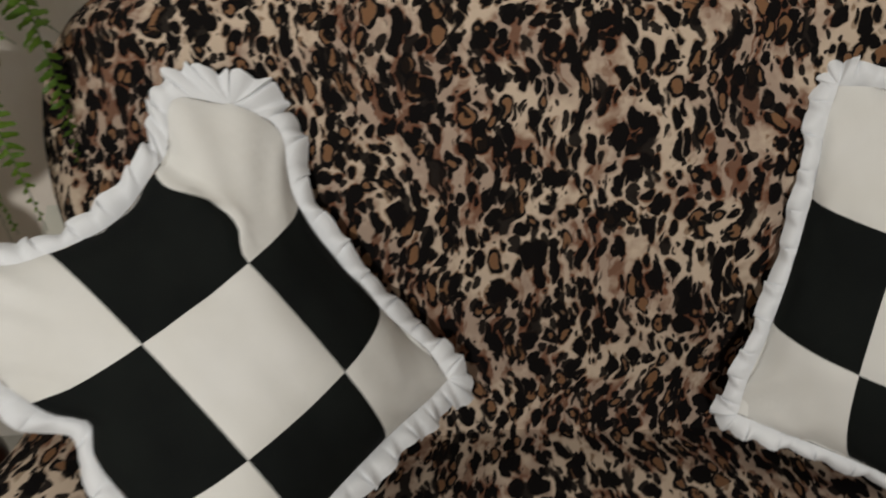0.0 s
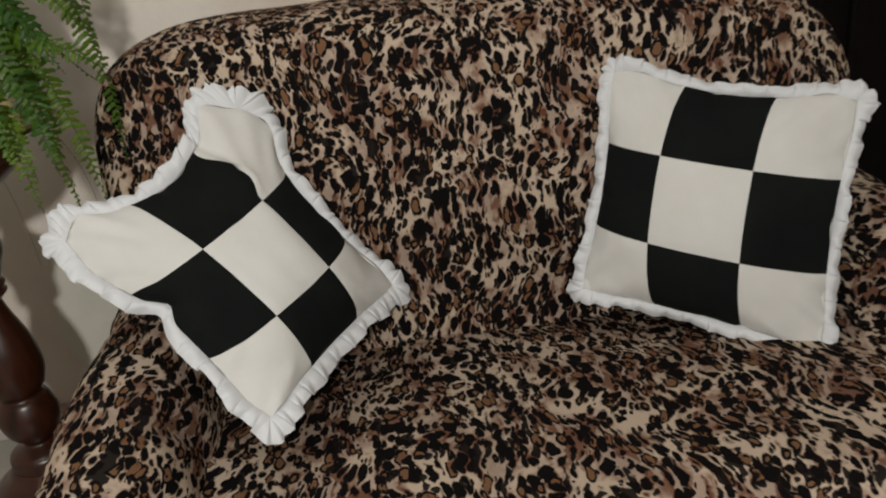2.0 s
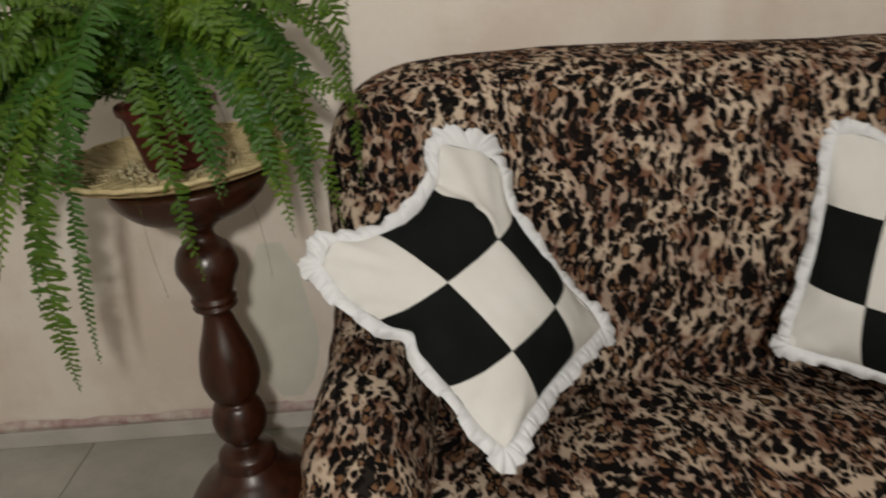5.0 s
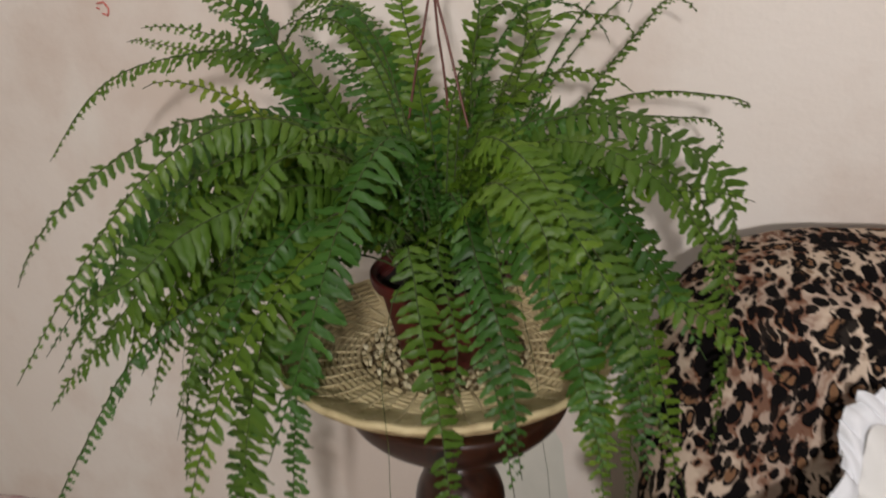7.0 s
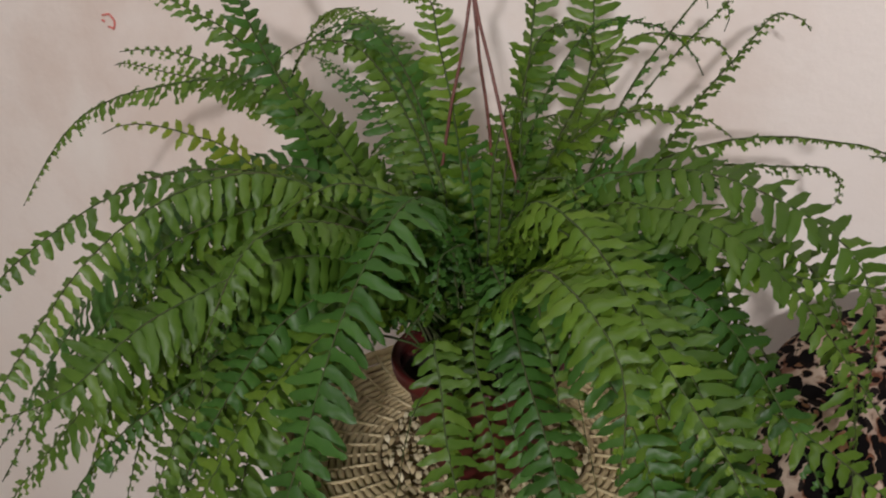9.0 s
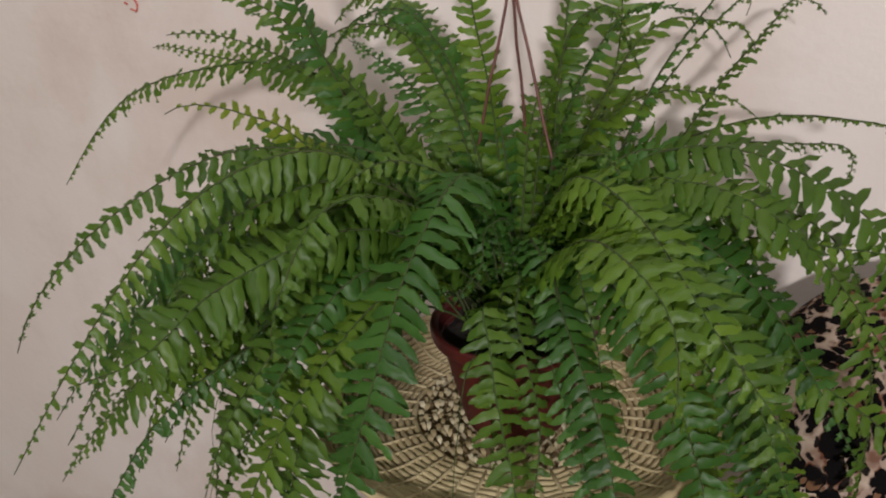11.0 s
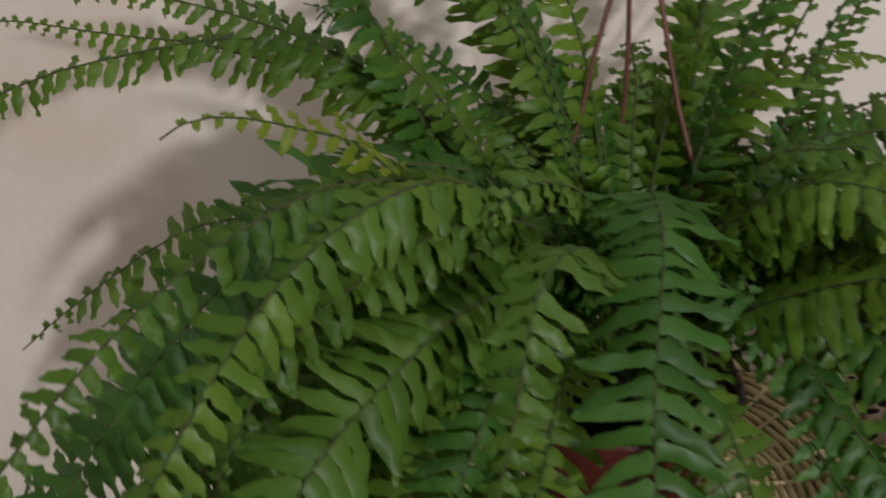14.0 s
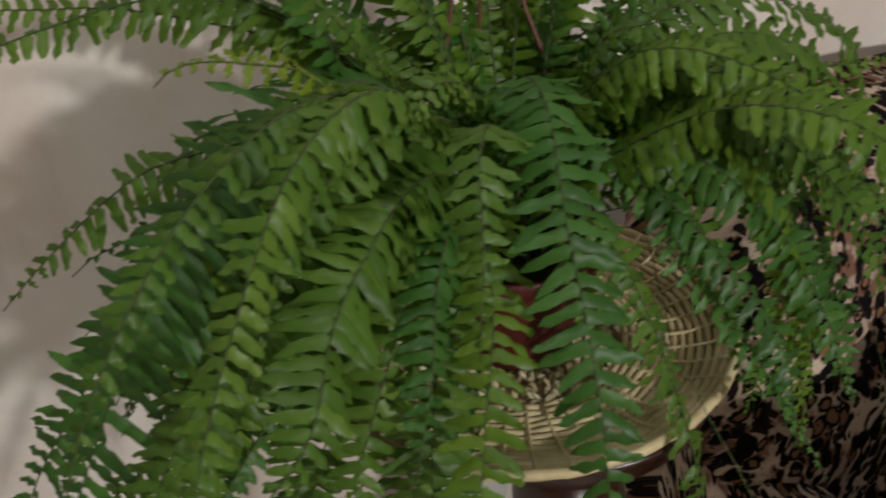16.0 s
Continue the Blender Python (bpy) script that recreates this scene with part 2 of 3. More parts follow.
# ---- mesh helpers ----
def part(name, bm, mat, parent=None, label="", smooth=True):
    me = bpy.data.meshes.new(name)
    bm.to_mesh(me)
    bm.free()
    for p in me.polygons:
        p.use_smooth = smooth
    me.materials.append(mat)
    ob = new(name, me)
    if parent is not None:
        ob.parent = parent
    return tagged(ob, label)


def thing(name, label, category, at=(0, 0, 0), group="", kind=""):
    ob = new(name)
    ob.empty_display_size = 0.05
    ob.location = at
    return tagged(ob, label, category, group, kind)


def box(bm, x0, x1, y0, y1, z0, z1, bevel=0.0):
    r = bmesh.ops.create_cube(bm, size=1)
    for v in r["verts"]:
        v.co = (x0 + (v.co.x + 0.5) * (x1 - x0), y0 + (v.co.y + 0.5) * (y1 - y0), z0 + (v.co.z + 0.5) * (z1 - z0))
    if bevel:
        es = {e for v in r["verts"] for e in v.link_edges}
        bmesh.ops.bevel(bm, geom=list(es), offset=bevel, segments=2, affect="EDGES", profile=0.5)
    return bm


def grid_faces(bm, rows, close=False):
    """Joins rows of vertices to quads; close joins each row's end to its start."""
    for a, b in zip(rows, rows[1:]):
        n = len(a)
        for i in range(n if close else n - 1):
            j = (i + 1) % n
            if len({a[i], a[j], b[j], b[i]}) == 4:
                bm.faces.new((a[i], a[j], b[j], b[i]))


def lathe(profile, steps=40):
    bm = bmesh.new()
    rows = []
    for r, z in profile:
        rows.append([bm.verts.new((r * math.cos(2 * math.pi * k / steps), r * math.sin(2 * math.pi * k / steps), z)) for k in range(steps)])
    grid_faces(bm, rows, True)
    bm.faces.new(list(reversed(rows[0])))
    bm.faces.new(rows[-1])
    bmesh.ops.recalc_face_normals(bm, faces=bm.faces)
    return bm


def smooth_profile(points, n=6):
    """A lathe profile through the points, rounded by Catmull-Rom."""
    out = []
    p = [points[0], *points, points[-1]]
    for i in range(1, len(p) - 2):
        for k in range(n):
            t = k / n
            out.append(tuple(0.5 * (2 * p[i][c] + (p[i + 1][c] - p[i - 1][c]) * t + (2 * p[i - 1][c] - 5 * p[i][c] + 4 * p[i + 1][c] - p[i + 2][c]) * t * t
                                    + (3 * p[i][c] - p[i - 1][c] - 3 * p[i + 1][c] + p[i + 2][c]) * t ** 3) for c in (0, 1)))
    out.append(points[-1])
    return [(max(r, 0.002), z) for r, z in out]


def tube(bm, pts, radius, sides=6, taper=1.0):
    pts = [Vector(p) for p in pts]
    rows = []
    for i, p in enumerate(pts):
        d = (pts[min(i + 1, len(pts) - 1)] - pts[max(i - 1, 0)]).normalized()
        a = d.orthogonal().normalized() if i == 0 else (a - d * a.dot(d)).normalized()
        b = d.cross(a)
        r = radius * (1 + (taper - 1) * i / (len(pts) - 1))
        rows.append([bm.verts.new(p + r * (a * math.cos(2 * math.pi * k / sides) + b * math.sin(2 * math.pi * k / sides))) for k in range(sides)])
    grid_faces(bm, rows, True)
    bm.faces.new(list(reversed(rows[0])))
    bm.faces.new(rows[-1])
    return bm


def ease(a, b, x):
    x = min(max((x - a) / (b - a), 0.0), 1.0)
    return x * x * (3 - 2 * x)


# ---- room ----
X0, X1, Y0, Y1, HIGH = -3.0, 2.4, -3.2, 0.0, 2.8
DOOR_L, DOOR_R = 0.825, 1.75
wall = tagged(part("wall_back", box(bmesh.new(), X0, DOOR_L - 0.03, Y1, Y1 + 0.16, 0, HIGH), WALL, None, "cream painted plaster wall, scuffed and stained low down", False), kind="structure", category="wall")
tagged(part("wall_back_right", box(bmesh.new(), DOOR_R + 0.03, X1, Y1, Y1 + 0.16, 0, HIGH), WALL, None, "cream painted plaster wall beyond the dark door", False), kind="structure", category="wall")
tagged(part("wall_over_door", box(bmesh.new(), DOOR_L - 0.03, DOOR_R + 0.03, Y1, Y1 + 0.16, 2.1, HIGH), WALL, None, "cream painted plaster wall over the door", False), kind="structure", category="wall")
for nm, a in (("wall_left", (X0 - 0.16, X0, Y0, Y1 + 0.16)), ("wall_right", (X1, X1 + 0.16, Y0, Y1 + 0.16)), ("wall_front", (X0 - 0.16, X1 + 0.16, Y0 - 0.16, Y0))):
    tagged(part(nm, box(bmesh.new(), *a, 0, HIGH), WALL, None, "plain cream painted plaster wall", False), kind="structure", category="wall")
tagged(part("ceiling", box(bmesh.new(), X0 - 0.16, X1 + 0.16, Y0 - 0.16, Y1 + 0.16, HIGH, HIGH + 0.12), CEILING, None, "plain white ceiling", False), kind="structure", category="ceiling")

# skirting along the back wall, with the rough plaster edge over it
tagged(part("baseboard", box(bmesh.new(), X0, DOOR_L - 0.05, Y1 - 0.012, Y1 - 0.001, 0.0, 0.045, 0.002), SKIRT, None, "pale grey stone skirting tile, dusty", False), kind="structure", category="skirting")
bm = bmesh.new()
rows = []
n = 180
for k in range(7):
    f = k / 6
    row = []
    for i in range(n + 1):
        x = X0 + (DOOR_L - 0.05 - X0) * i / n
        h = 0.046 + f * (0.026 + 0.016 * noise.noise((x * 6, 0, 3)) + 0.008 * noise.noise((x * 25, 1, 3)))
        row.append(bm.verts.new((x, Y1 - 0.003 - 0.007 * math.sin(math.pi * (0.12 + 0.88 * f)) * (1 + 0.5 * noise.noise((x * 18, f * 3, 0))), h)))
    rows.append(row)
grid_faces(bm, rows)
tagged(part("trim", bm, PLASTER, None, "crumbling plaster edge with red and grey stains"), kind="structure", category="plaster edge")

# a red scribble, and a pale patch that paints lit wall between shadows
bm = bmesh.new()
for x0, z0, x1, z1 in ((-1.625, 1.214, -1.612, 1.216), (-1.612, 1.216, -1.603, 1.205), (-1.603, 1.205, -1.607, 1.193), (-1.607, 1.193, -1.617, 1.197), (-1.627, 1.207, -1.622, 1.204)):
    tube(bm, [(x0, Y1 - 0.001, z0), ((x0 + x1) / 2 + 0.001, Y1 - 0.001, (z0 + z1) / 2), (x1, Y1 - 0.001, z1)], 0.0016, 6)
tagged(part("paint_mark", bm, RED, wall, "small red scribble on the plaster"))
bm = bmesh.new()
rows = []
for k in range(31):
    z = 0.09 + 0.42 * k / 30
    w = 0.055 + 0.02 * noise.noise((z * 7, 2, 0)) + 0.03 * math.sin(math.pi * k / 30) ** 2
    c = -0.865 + 0.02 * noise.noise((z * 5, 8, 0))
    rows.append([bm.verts.new((c + w * (q / 5 - 1) * (0.5 + 0.5 * min(1, k / 3, (30 - k) / 5)), Y1 - 0.0015 + 0.0015 * (abs(q - 5) == 5), z)) for q in range(11)])
grid_faces(bm, rows)
tagged(part("lit_patch", bm, LIT_STRIP, wall, "greyish pale patch on the plaster, painted as a strip of light"))

# door; the shadow over it is in the wood's colour
door = thing("door_1", "closed dark brown wooden door, coloured near black for its shadow", "door", (DOOR_L, Y1, 0), kind="structure")
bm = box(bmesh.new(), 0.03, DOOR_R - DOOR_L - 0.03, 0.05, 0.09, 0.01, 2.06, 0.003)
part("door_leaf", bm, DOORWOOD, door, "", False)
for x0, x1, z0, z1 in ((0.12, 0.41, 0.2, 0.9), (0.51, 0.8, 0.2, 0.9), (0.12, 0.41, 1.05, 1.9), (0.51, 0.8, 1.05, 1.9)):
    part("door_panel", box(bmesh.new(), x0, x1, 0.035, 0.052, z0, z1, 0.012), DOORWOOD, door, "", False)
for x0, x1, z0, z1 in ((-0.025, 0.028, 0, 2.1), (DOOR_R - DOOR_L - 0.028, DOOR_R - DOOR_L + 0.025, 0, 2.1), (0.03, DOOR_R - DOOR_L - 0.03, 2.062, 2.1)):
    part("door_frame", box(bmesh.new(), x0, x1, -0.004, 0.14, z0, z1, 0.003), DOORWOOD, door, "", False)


# ---- sofa under a leopard throw ----
def fold(x, y, z, amp=1.0):
    """Soft creases of a loose cloth."""
    p = Vector((x, y, z))
    return amp * (0.012 * noise.noise(p * 4.3) + 0.006 * noise.noise(p * 11) + 0.0025 * noise.noise(p * 27))


def drape_uv(bm, side=0.0):
    uv = bm.loops.layers.uv.verify()
    for f in bm.faces:
        for lp in f.loops:
            c = lp.vert.co
            lp[uv].uv = (c.x + side * c.z, c.z + c.y)


sofa = thing("sofa", "two-seat sofa under a brown, beige and black leopard-print fleece throw", "sofa", (0, 0, 0))


def rounded_slab(cx, cz, hx, hz, y_front, y_back, slope, lip, n=120):
    """An upright cushion with round corners and a rolled front edge."""
    bm = bmesh.new()
    loop = []
    for k in range(n):
        a = 2 * math.pi * k / n
        ca, sa = math.cos(a), math.sin(a)
        e = 0.36
        x = hx * math.copysign(abs(ca) ** e, ca)
        z = hz * math.copysign(abs(sa) ** e, sa)
        loop.append((x, z))
    rows = []
    front = [0.02, 0.12, 0.25, 0.38, 0.5, 0.62, 0.72, 0.8, 0.86, 0.91, 0.945, 0.97, 0.985, 0.996, 1.0, 1.0, 0.996, 0.985, 0.96]
    turn = [0] * 9 + [0.02, 0.06, 0.13, 0.22, 0.34, 0.5, 0.68, 0.84, 0.94, 1.0]
    for s, d in zip(front, turn):
        row = []
        for x, z in loop:
            px, pz = cx + x * s, cz + z * s
            pz += slope * px
            py = y_front + d * (y_back - y_front) + lip * (pz - cz)
            belly = -0.03 * math.exp(-((pz - 0.62) / 0.16) ** 2) * (1 - d)
            row.append(bm.verts.new((px, py + belly + fold(px, 0.0 + d, pz), pz + fold(px + 9, py, pz, 0.6) * (d > 0))))
        rows.append(row)
    grid_faces(bm, rows, True)
    bm.faces.new(rows[0])
    bm.faces.new(list(reversed(rows[-1])))
    bmesh.ops.recalc_face_normals(bm, faces=bm.faces)
    return bm


bm = rounded_slab(0.035, 0.49, 0.69, 0.43, -0.40, -0.12, -0.045, 0.06)
drape_uv(bm)
part("backrest", bm, LEOPARD, sofa)

# seat: a padded slab whose cloth hangs down over the front
bm = bmesh.new()
rows = []
prof = [(-0.30, 0.31)] + [(-0.34 - 0.64 * k / 22, 0.312 + 0.075 * math.sin(0.5 * math.pi * k / 22) ** 1.2) for k in range(23)]
prof += [(-1.01, 0.372), (-1.035, 0.35), (-1.045, 0.32), (-1.045, 0.24), (-1.05, 0.16), (-1.05, 0.03)]
for y, z in prof:
    row = []
    for i in range(81):
        x = -0.62 + 1.30 * i / 80
        row.append(bm.verts.new((x, y + fold(x, z, 5, 0.6) * (y < -1.0), z + fold(x, y, 2) * (y >= -1.0))))
    rows.append(row)
grid_faces(bm, rows)
bmesh.ops.recalc_face_normals(bm, faces=bm.faces)
drape_uv(bm)
seat = part("seat", bm, LEOPARD, sofa)


def arm(side, x_in, x_out, top):
    """A low padded arm; the throw falls over its outer side."""
    bm = bmesh.new()
    rows = []
    run = {}
    for j in range(40):
        y = -0.30 - 0.72 * j / 39
        w = ease(0.0, 0.12, j / 39)
        h = top + 0.03 * (1 - j / 39) + 0.05 * (1 - w)
        if j > 36:
            h -= 0.012 * (j - 36) ** 2
        row = []
        cx, r = (x_in + x_out) / 2, abs(x_out - x_in) / 2
        path = [(x_in - side * 0.03, 0.30), (x_in - side * 0.012, h - r * 1.05)]
        path += [(cx - side * r * math.cos(math.pi * k / 14), h - r * 0.8 + r * 0.8 * math.sin(math.pi * k / 14)) for k in range(1, 15)]
        path += [(x_out + side * (0.01 + 0.03 * k / 8), (h - r * 0.8) * (1 - k / 8) + 0.02 * k / 8) for k in range(1, 9)]
        for x, z in path:
            row.append(bm.verts.new((x + fold(7 * side, y * 2, z, 1.2), y, z + fold(x, y, 12))))
        far = 0.0
        for q, vt in enumerate(row):
            far += (vt.co - row[q - 1].co).length if q else 0.0
            run[vt] = far
        rows.append(row)
    grid_faces(bm, rows)
    bm.faces.new(rows[-1])
    bmesh.ops.recalc_face_normals(bm, faces=bm.faces)
    uv = bm.loops.layers.uv.verify()
    for f in bm.faces:
        for lp in f.loops:
            c = lp.vert.co
            lp[uv].uv = (x_in + side * run[lp.vert], c.y)
    return part("armrest", bm, LEOPARD, sofa)


arm(-1, -0.50, -0.66, 0.50)
arm(1, 0.57, 0.74, 0.52)


# ---- cushions ----
def cushion(label, mid, corners, seed, lobes):
    """A square cushion of nine black and white patches with a gathered frill. mid: the middle of its front; corners: the frill's four corners, seen
    from the front: top left, top right, bottom right, bottom left."""
    tl, tr, br, bl = (Vector(c) for c in corners)
    base = (tl + tr + br + bl) / 4
    swell = Vector(mid) - base
    nn = (bl - tl).cross(tr - tl).normalized()
    if nn.dot(swell) < 0:
        nn = -nn

    def spread(a):
        return a * (1.15 - 0.15 * a * a) if abs(a) < 1 else a * 0.85 + math.copysign(0.15, a)

    def pinch(a, k):
        """The edges draw in at the middle, and the slack corners swell beside it."""
        return 0.03 * max(0.0, 1 - a * a) + k * lobes * (0.09 * math.exp(-(a / 0.34) ** 2) - 0.13 * math.exp(-((abs(a) - 0.74) / 0.2) ** 2))

    def warp(u, v, w, h=0.0):
        """u, v from -1 to 1 over the patches; w: share of the swelling; h: metres out of the plane."""
        if lobes > 0.5 and v < -0.3:
            # one seam slides over the slack corner in soft scallops
            near = math.exp(-((u - 0.33) / 0.16) ** 2) * ease(-0.33, -0.5, v) if u < 0.9 else 0.0
            u += near * (0.05 + 0.06 * math.sin(9.5 * v + 0.6))
            h += 0.012 * near * (u < 0.42)
        pu, pv = 0.93 * spread(u), 0.93 * spread(v)
        pu, pv = pu * (1 - pinch(v, 0.35) * min(1.0, abs(u)) ** 3), pv * (1 - pinch(u, 1.0 if v < 0 else 0.1) * min(1.0, abs(v)) ** 3)
        if lobes > 0.5 and u < 0:
            pu *= 1 - (0.12 * math.exp(-((v + 0.12) / 0.09) ** 2) - 0.05 * math.exp(-((v + 0.52) / 0.22) ** 2)) * min(1.0, abs(u)) ** 4
        if lobes > 0.5 and u > 0:
            pu *= 1 + 0.17 * math.exp(-((v + 0.72) / 0.26) ** 2) * min(1.0, abs(u)) ** 3
            pv *= 1 + (0.10 * math.exp(-((u - 0.72) / 0.22) ** 2) * min(1.0, abs(v)) ** 3 if v < 0 else 0)
        a, b = (pu + 1) / 2, (pv + 1) / 2
        p = tl * (1 - a) * (1 - b) + tr * a * (1 - b) + br * a * b + bl * (1 - a) * b
        return p + swell * w + nn * h

    def puff(u, v):
        a, b = max(0.0, 1 - min(1.0, abs(u)) ** 2.2), max(0.0, 1 - min(1.0, abs(v)) ** 2.2)
        return (a * b) ** 0.92

    root = thing("cushion", label, "cushion", base, "cushions on the sofa")

    def put(name, bm, mat, lab=""):
        for vt in bm.verts:
            vt.co -= base
        bmesh.ops.recalc_face_normals(bm, faces=bm.faces)
        return part(name, bm, mat, root, lab)

    n = 14
    for i in range(3):
        for j in range(3):
            bm = bmesh.new()
            rows = []
            for q in range(n + 1):
                row = []
                for p in range(n + 1):
                    a, b = p / n, q / n
                    u, v = -1 + 2 * (i + a) / 3, -1 + 2 * (j + b) / 3
                    seam = min(a, 1 - a, b, 1 - b) * 0.14
                    e = max(abs(u), abs(v))
                    h = -0.002 * math.exp(-seam / 0.004)
                    h += 0.006 * noise.noise(Vector((u * 2.3 + seed, v * 2.3, 0))) + 0.002 * noise.noise(Vector((u * 7 + seed, v * 5, 6)))
                    # creases run in from the gathered edge
                    ang = math.atan2(v, u)
                    h += 0.010 * ease(0.5, 1.0, e) * noise.noise(Vector((ang * 9 + seed, e * 1.5, 3)))
                    row.append(bm.verts.new(warp(u, v, puff(u, v), h)))
                rows.append(row)
            grid_faces(bm, rows)
            dark = (i + j) % 2 == 1
            put("patch", bm, BLACK if dark else WHITE, "black cotton patch" if dark else "white cotton patch")
    bm = bmesh.new()
    rows = [[bm.verts.new(warp(-1 + 2 * p / 16, -1 + 2 * q / 16, -0.6 * puff(-1 + 2 * p / 16, -1 + 2 * q / 16), -0.003)) for p in range(17)] for q in range(17)]
    grid_faces(bm, rows)
    put("back_panel", bm, WHITE)
    # frill: a strip gathered into pleats round the edge, fanned out at the corners
    bm = bmesh.new()
    rng = random.Random(seed)
    cols = []
    phase = 0.0
    rim = []
    for side in range(4):
        (u0, v0), (u1, v1) = ((-1, -1), (1, -1), (1, 1), (-1, 1))[side], ((1, -1), (1, 1), (-1, 1), (-1, -1))[side]
        o = math.atan2((v0 + v1) / 2, (u0 + u1) / 2)
        for k in range(190):
            f = k / 189
            rim.append((u0 + (u1 - u0) * f, v0 + (v1 - v0) * f, o))
        for k in range(1, 40):
            rim.append((u1, v1, o + math.pi / 2 * k / 40))
    for u, v, o in rim:
        phase += 0.45 + 0.45 * rng.random()
        pleat = abs(math.sin(phase / 2))
        corner = ease(0.8, 1.0, abs(u)) * ease(0.8, 1.0, abs(v))
        wide = ((0.18 if lobes > 0.5 else 0.125) + (0.06 + 0.10 * (lobes > 0.5 and u > 0 and v < 0)) * corner) * (0.90 + 0.12 * math.sin(phase * 0.21) + 0.10 * pleat + 0.03 * rng.random())
        slip = 0.04 * math.sin(phase * 0.5 + 0.6)
        ou, ov = math.cos(o), math.sin(o)
        col = []
        for q in range(6):
            f = q / 5
            wave = (0.010 * pleat ** 0.5 + 0.009 * math.sin(phase * 0.09 + 1)) * f - 0.012 * f * f
            col.append(bm.verts.new(warp(u + (ou * wide - ov * slip) * f, v + (ov * wide + ou * slip) * f, 0.0, wave + 0.003 * math.sin(math.pi * f) + 0.0008 * f * math.sin(phase * 1.3 + 2 * f))))
        cols.append(col)
    cols.append(cols[0])
    grid_faces(bm, cols)
    put("frill", bm, FRILL, "gathered white cotton frill")
    return root


cushion("slumped black and white patchwork cushion with a frilled white edge", (-0.336, -0.642, 0.638),
        ((-0.633, -0.632, 0.708), (-0.376, -0.432, 0.820), (-0.158, -0.495, 0.482), (-0.362, -0.805, 0.452)), 3, 1.0)
cushion("upright black and white patchwork cushion with a frilled white edge", (0.326, -0.589, 0.584),
        ((0.245, -0.40, 0.792), (0.612, -0.566, 0.725), (0.498, -0.705, 0.333), (0.138, -0.515, 0.426)), 8, 0.42)


# ---- plant stand ----
SX, SY = -0.868, -0.42
stand = thing("plant_stand", "turned dark brown wooden plant stand, polished, on a round foot", "plant stand", (SX, SY, 0))
foot = smooth_profile([(0.155, 0.000), (0.165, 0.020), (0.16, 0.045), (0.148, 0.055), (0.15, 0.075), (0.14, 0.110), (0.105, 0.165), (0.075, 0.189), (0.06, 0.209)])
part("foot", lathe(foot, 56), WOOD, stand)
col = smooth_profile([(0.058, 0.206), (0.056, 0.234), (0.034, 0.247), (0.026, 0.257), (0.045, 0.280), (0.053, 0.313), (0.045, 0.344), (0.036, 0.356), (0.047, 0.372), (0.056, 0.407), (0.05, 0.458), (0.034, 0.509),
                      (0.027, 0.540), (0.034, 0.550), (0.041, 0.557), (0.037, 0.564), (0.042, 0.572), (0.038, 0.580), (0.041, 0.591), (0.048, 0.609), (0.057, 0.636), (0.048, 0.668), (0.028, 0.689), (0.025, 0.705), (0.04, 0.721)], 5)
part("column", lathe(col, 48), WOOD, stand)
top = smooth_profile([(0.038, 0.720), (0.055, 0.729), (0.10, 0.748), (0.128, 0.774), (0.138, 0.797), (0.136, 0.806), (0.12, 0.807)], 5)
part("bowl_top", lathe(top, 56), WOOD, stand)

# ---- woven tray ----
TX, TY, TZ = -0.898, -0.365, 0.803
tray = thing("woven_tray", "round cream woven straw tray with a raised ribbed rim", "tray", (TX, TY, TZ))
bm = bmesh.new()
rng = random.Random(5)
ring = 0
r = 0.012
while r < 0.108:
    count = max(6, int(2 * math.pi * r / 0.0112))
    for k in range(count):
        a = 2 * math.pi * (k + 0.5 * (ring % 2)) / count + rng.uniform(-0.06, 0.06)
        c, s_ = math.cos(a), math.sin(a)
        hl, hw, hh = rng.uniform(0.0062, 0.0080), rng.uniform(0.0023, 0.0031), 0.0044
        lift = 0.010 + rng.uniform(-0.0025, 0.0020)
        slide = rng.uniform(-0.0010, 0.0010)
        tilt = rng.uniform(-0.2, 0.2)
        vs = []
        for lx, ly, lz in ((-1, 0, -0.8), (-0.55, -1, 0.1), (-0.55, 1, 0.1), (0.55, -1, 0.1), (0.55, 1, 0.1), (1, 0, -0.8), (0, -0.9, 0.9), (0, 0.9, 0.9)):
            slant = (0.42 if ring % 2 else -0.42) + tilt
            tx, ry = lx * hl * math.cos(slant) - ly * hw * math.sin(slant), r + slide + lx * hl * math.sin(slant) + ly * hw * math.cos(slant)
            vs.append(bm.verts.new((ry * c - tx * s_, ry * s_ + tx * c, lift + lz * hh)))
        for f in ((0, 1, 2), (1, 6, 7, 2), (6, 3, 4, 7), (3, 5, 4)):
            bm.faces.new([vs[i] for i in f])
    r += 0.0076
    ring += 1
part("weave", bm, STRAW, tray)
# base under the weave, its dark colour standing in for shaded gaps
part("tray_base", lathe([(0.02, 0.0), (0.155, 0.0), (0.205, 0.018), (0.204, 0.020), (0.155, 0.005), (0.02, 0.005)], 48), SHADED_STRAW, tray, "straw base under the weave, darkened as shade in the gaps")


def dish(f):
    """Out and up along the tray's ribbed part: flat, then turned up at the rim."""
    return 0.110 + 0.100 * f, 0.009 + 0.021 * max(0.0, (f - 0.45) / 0.55) ** 1.4


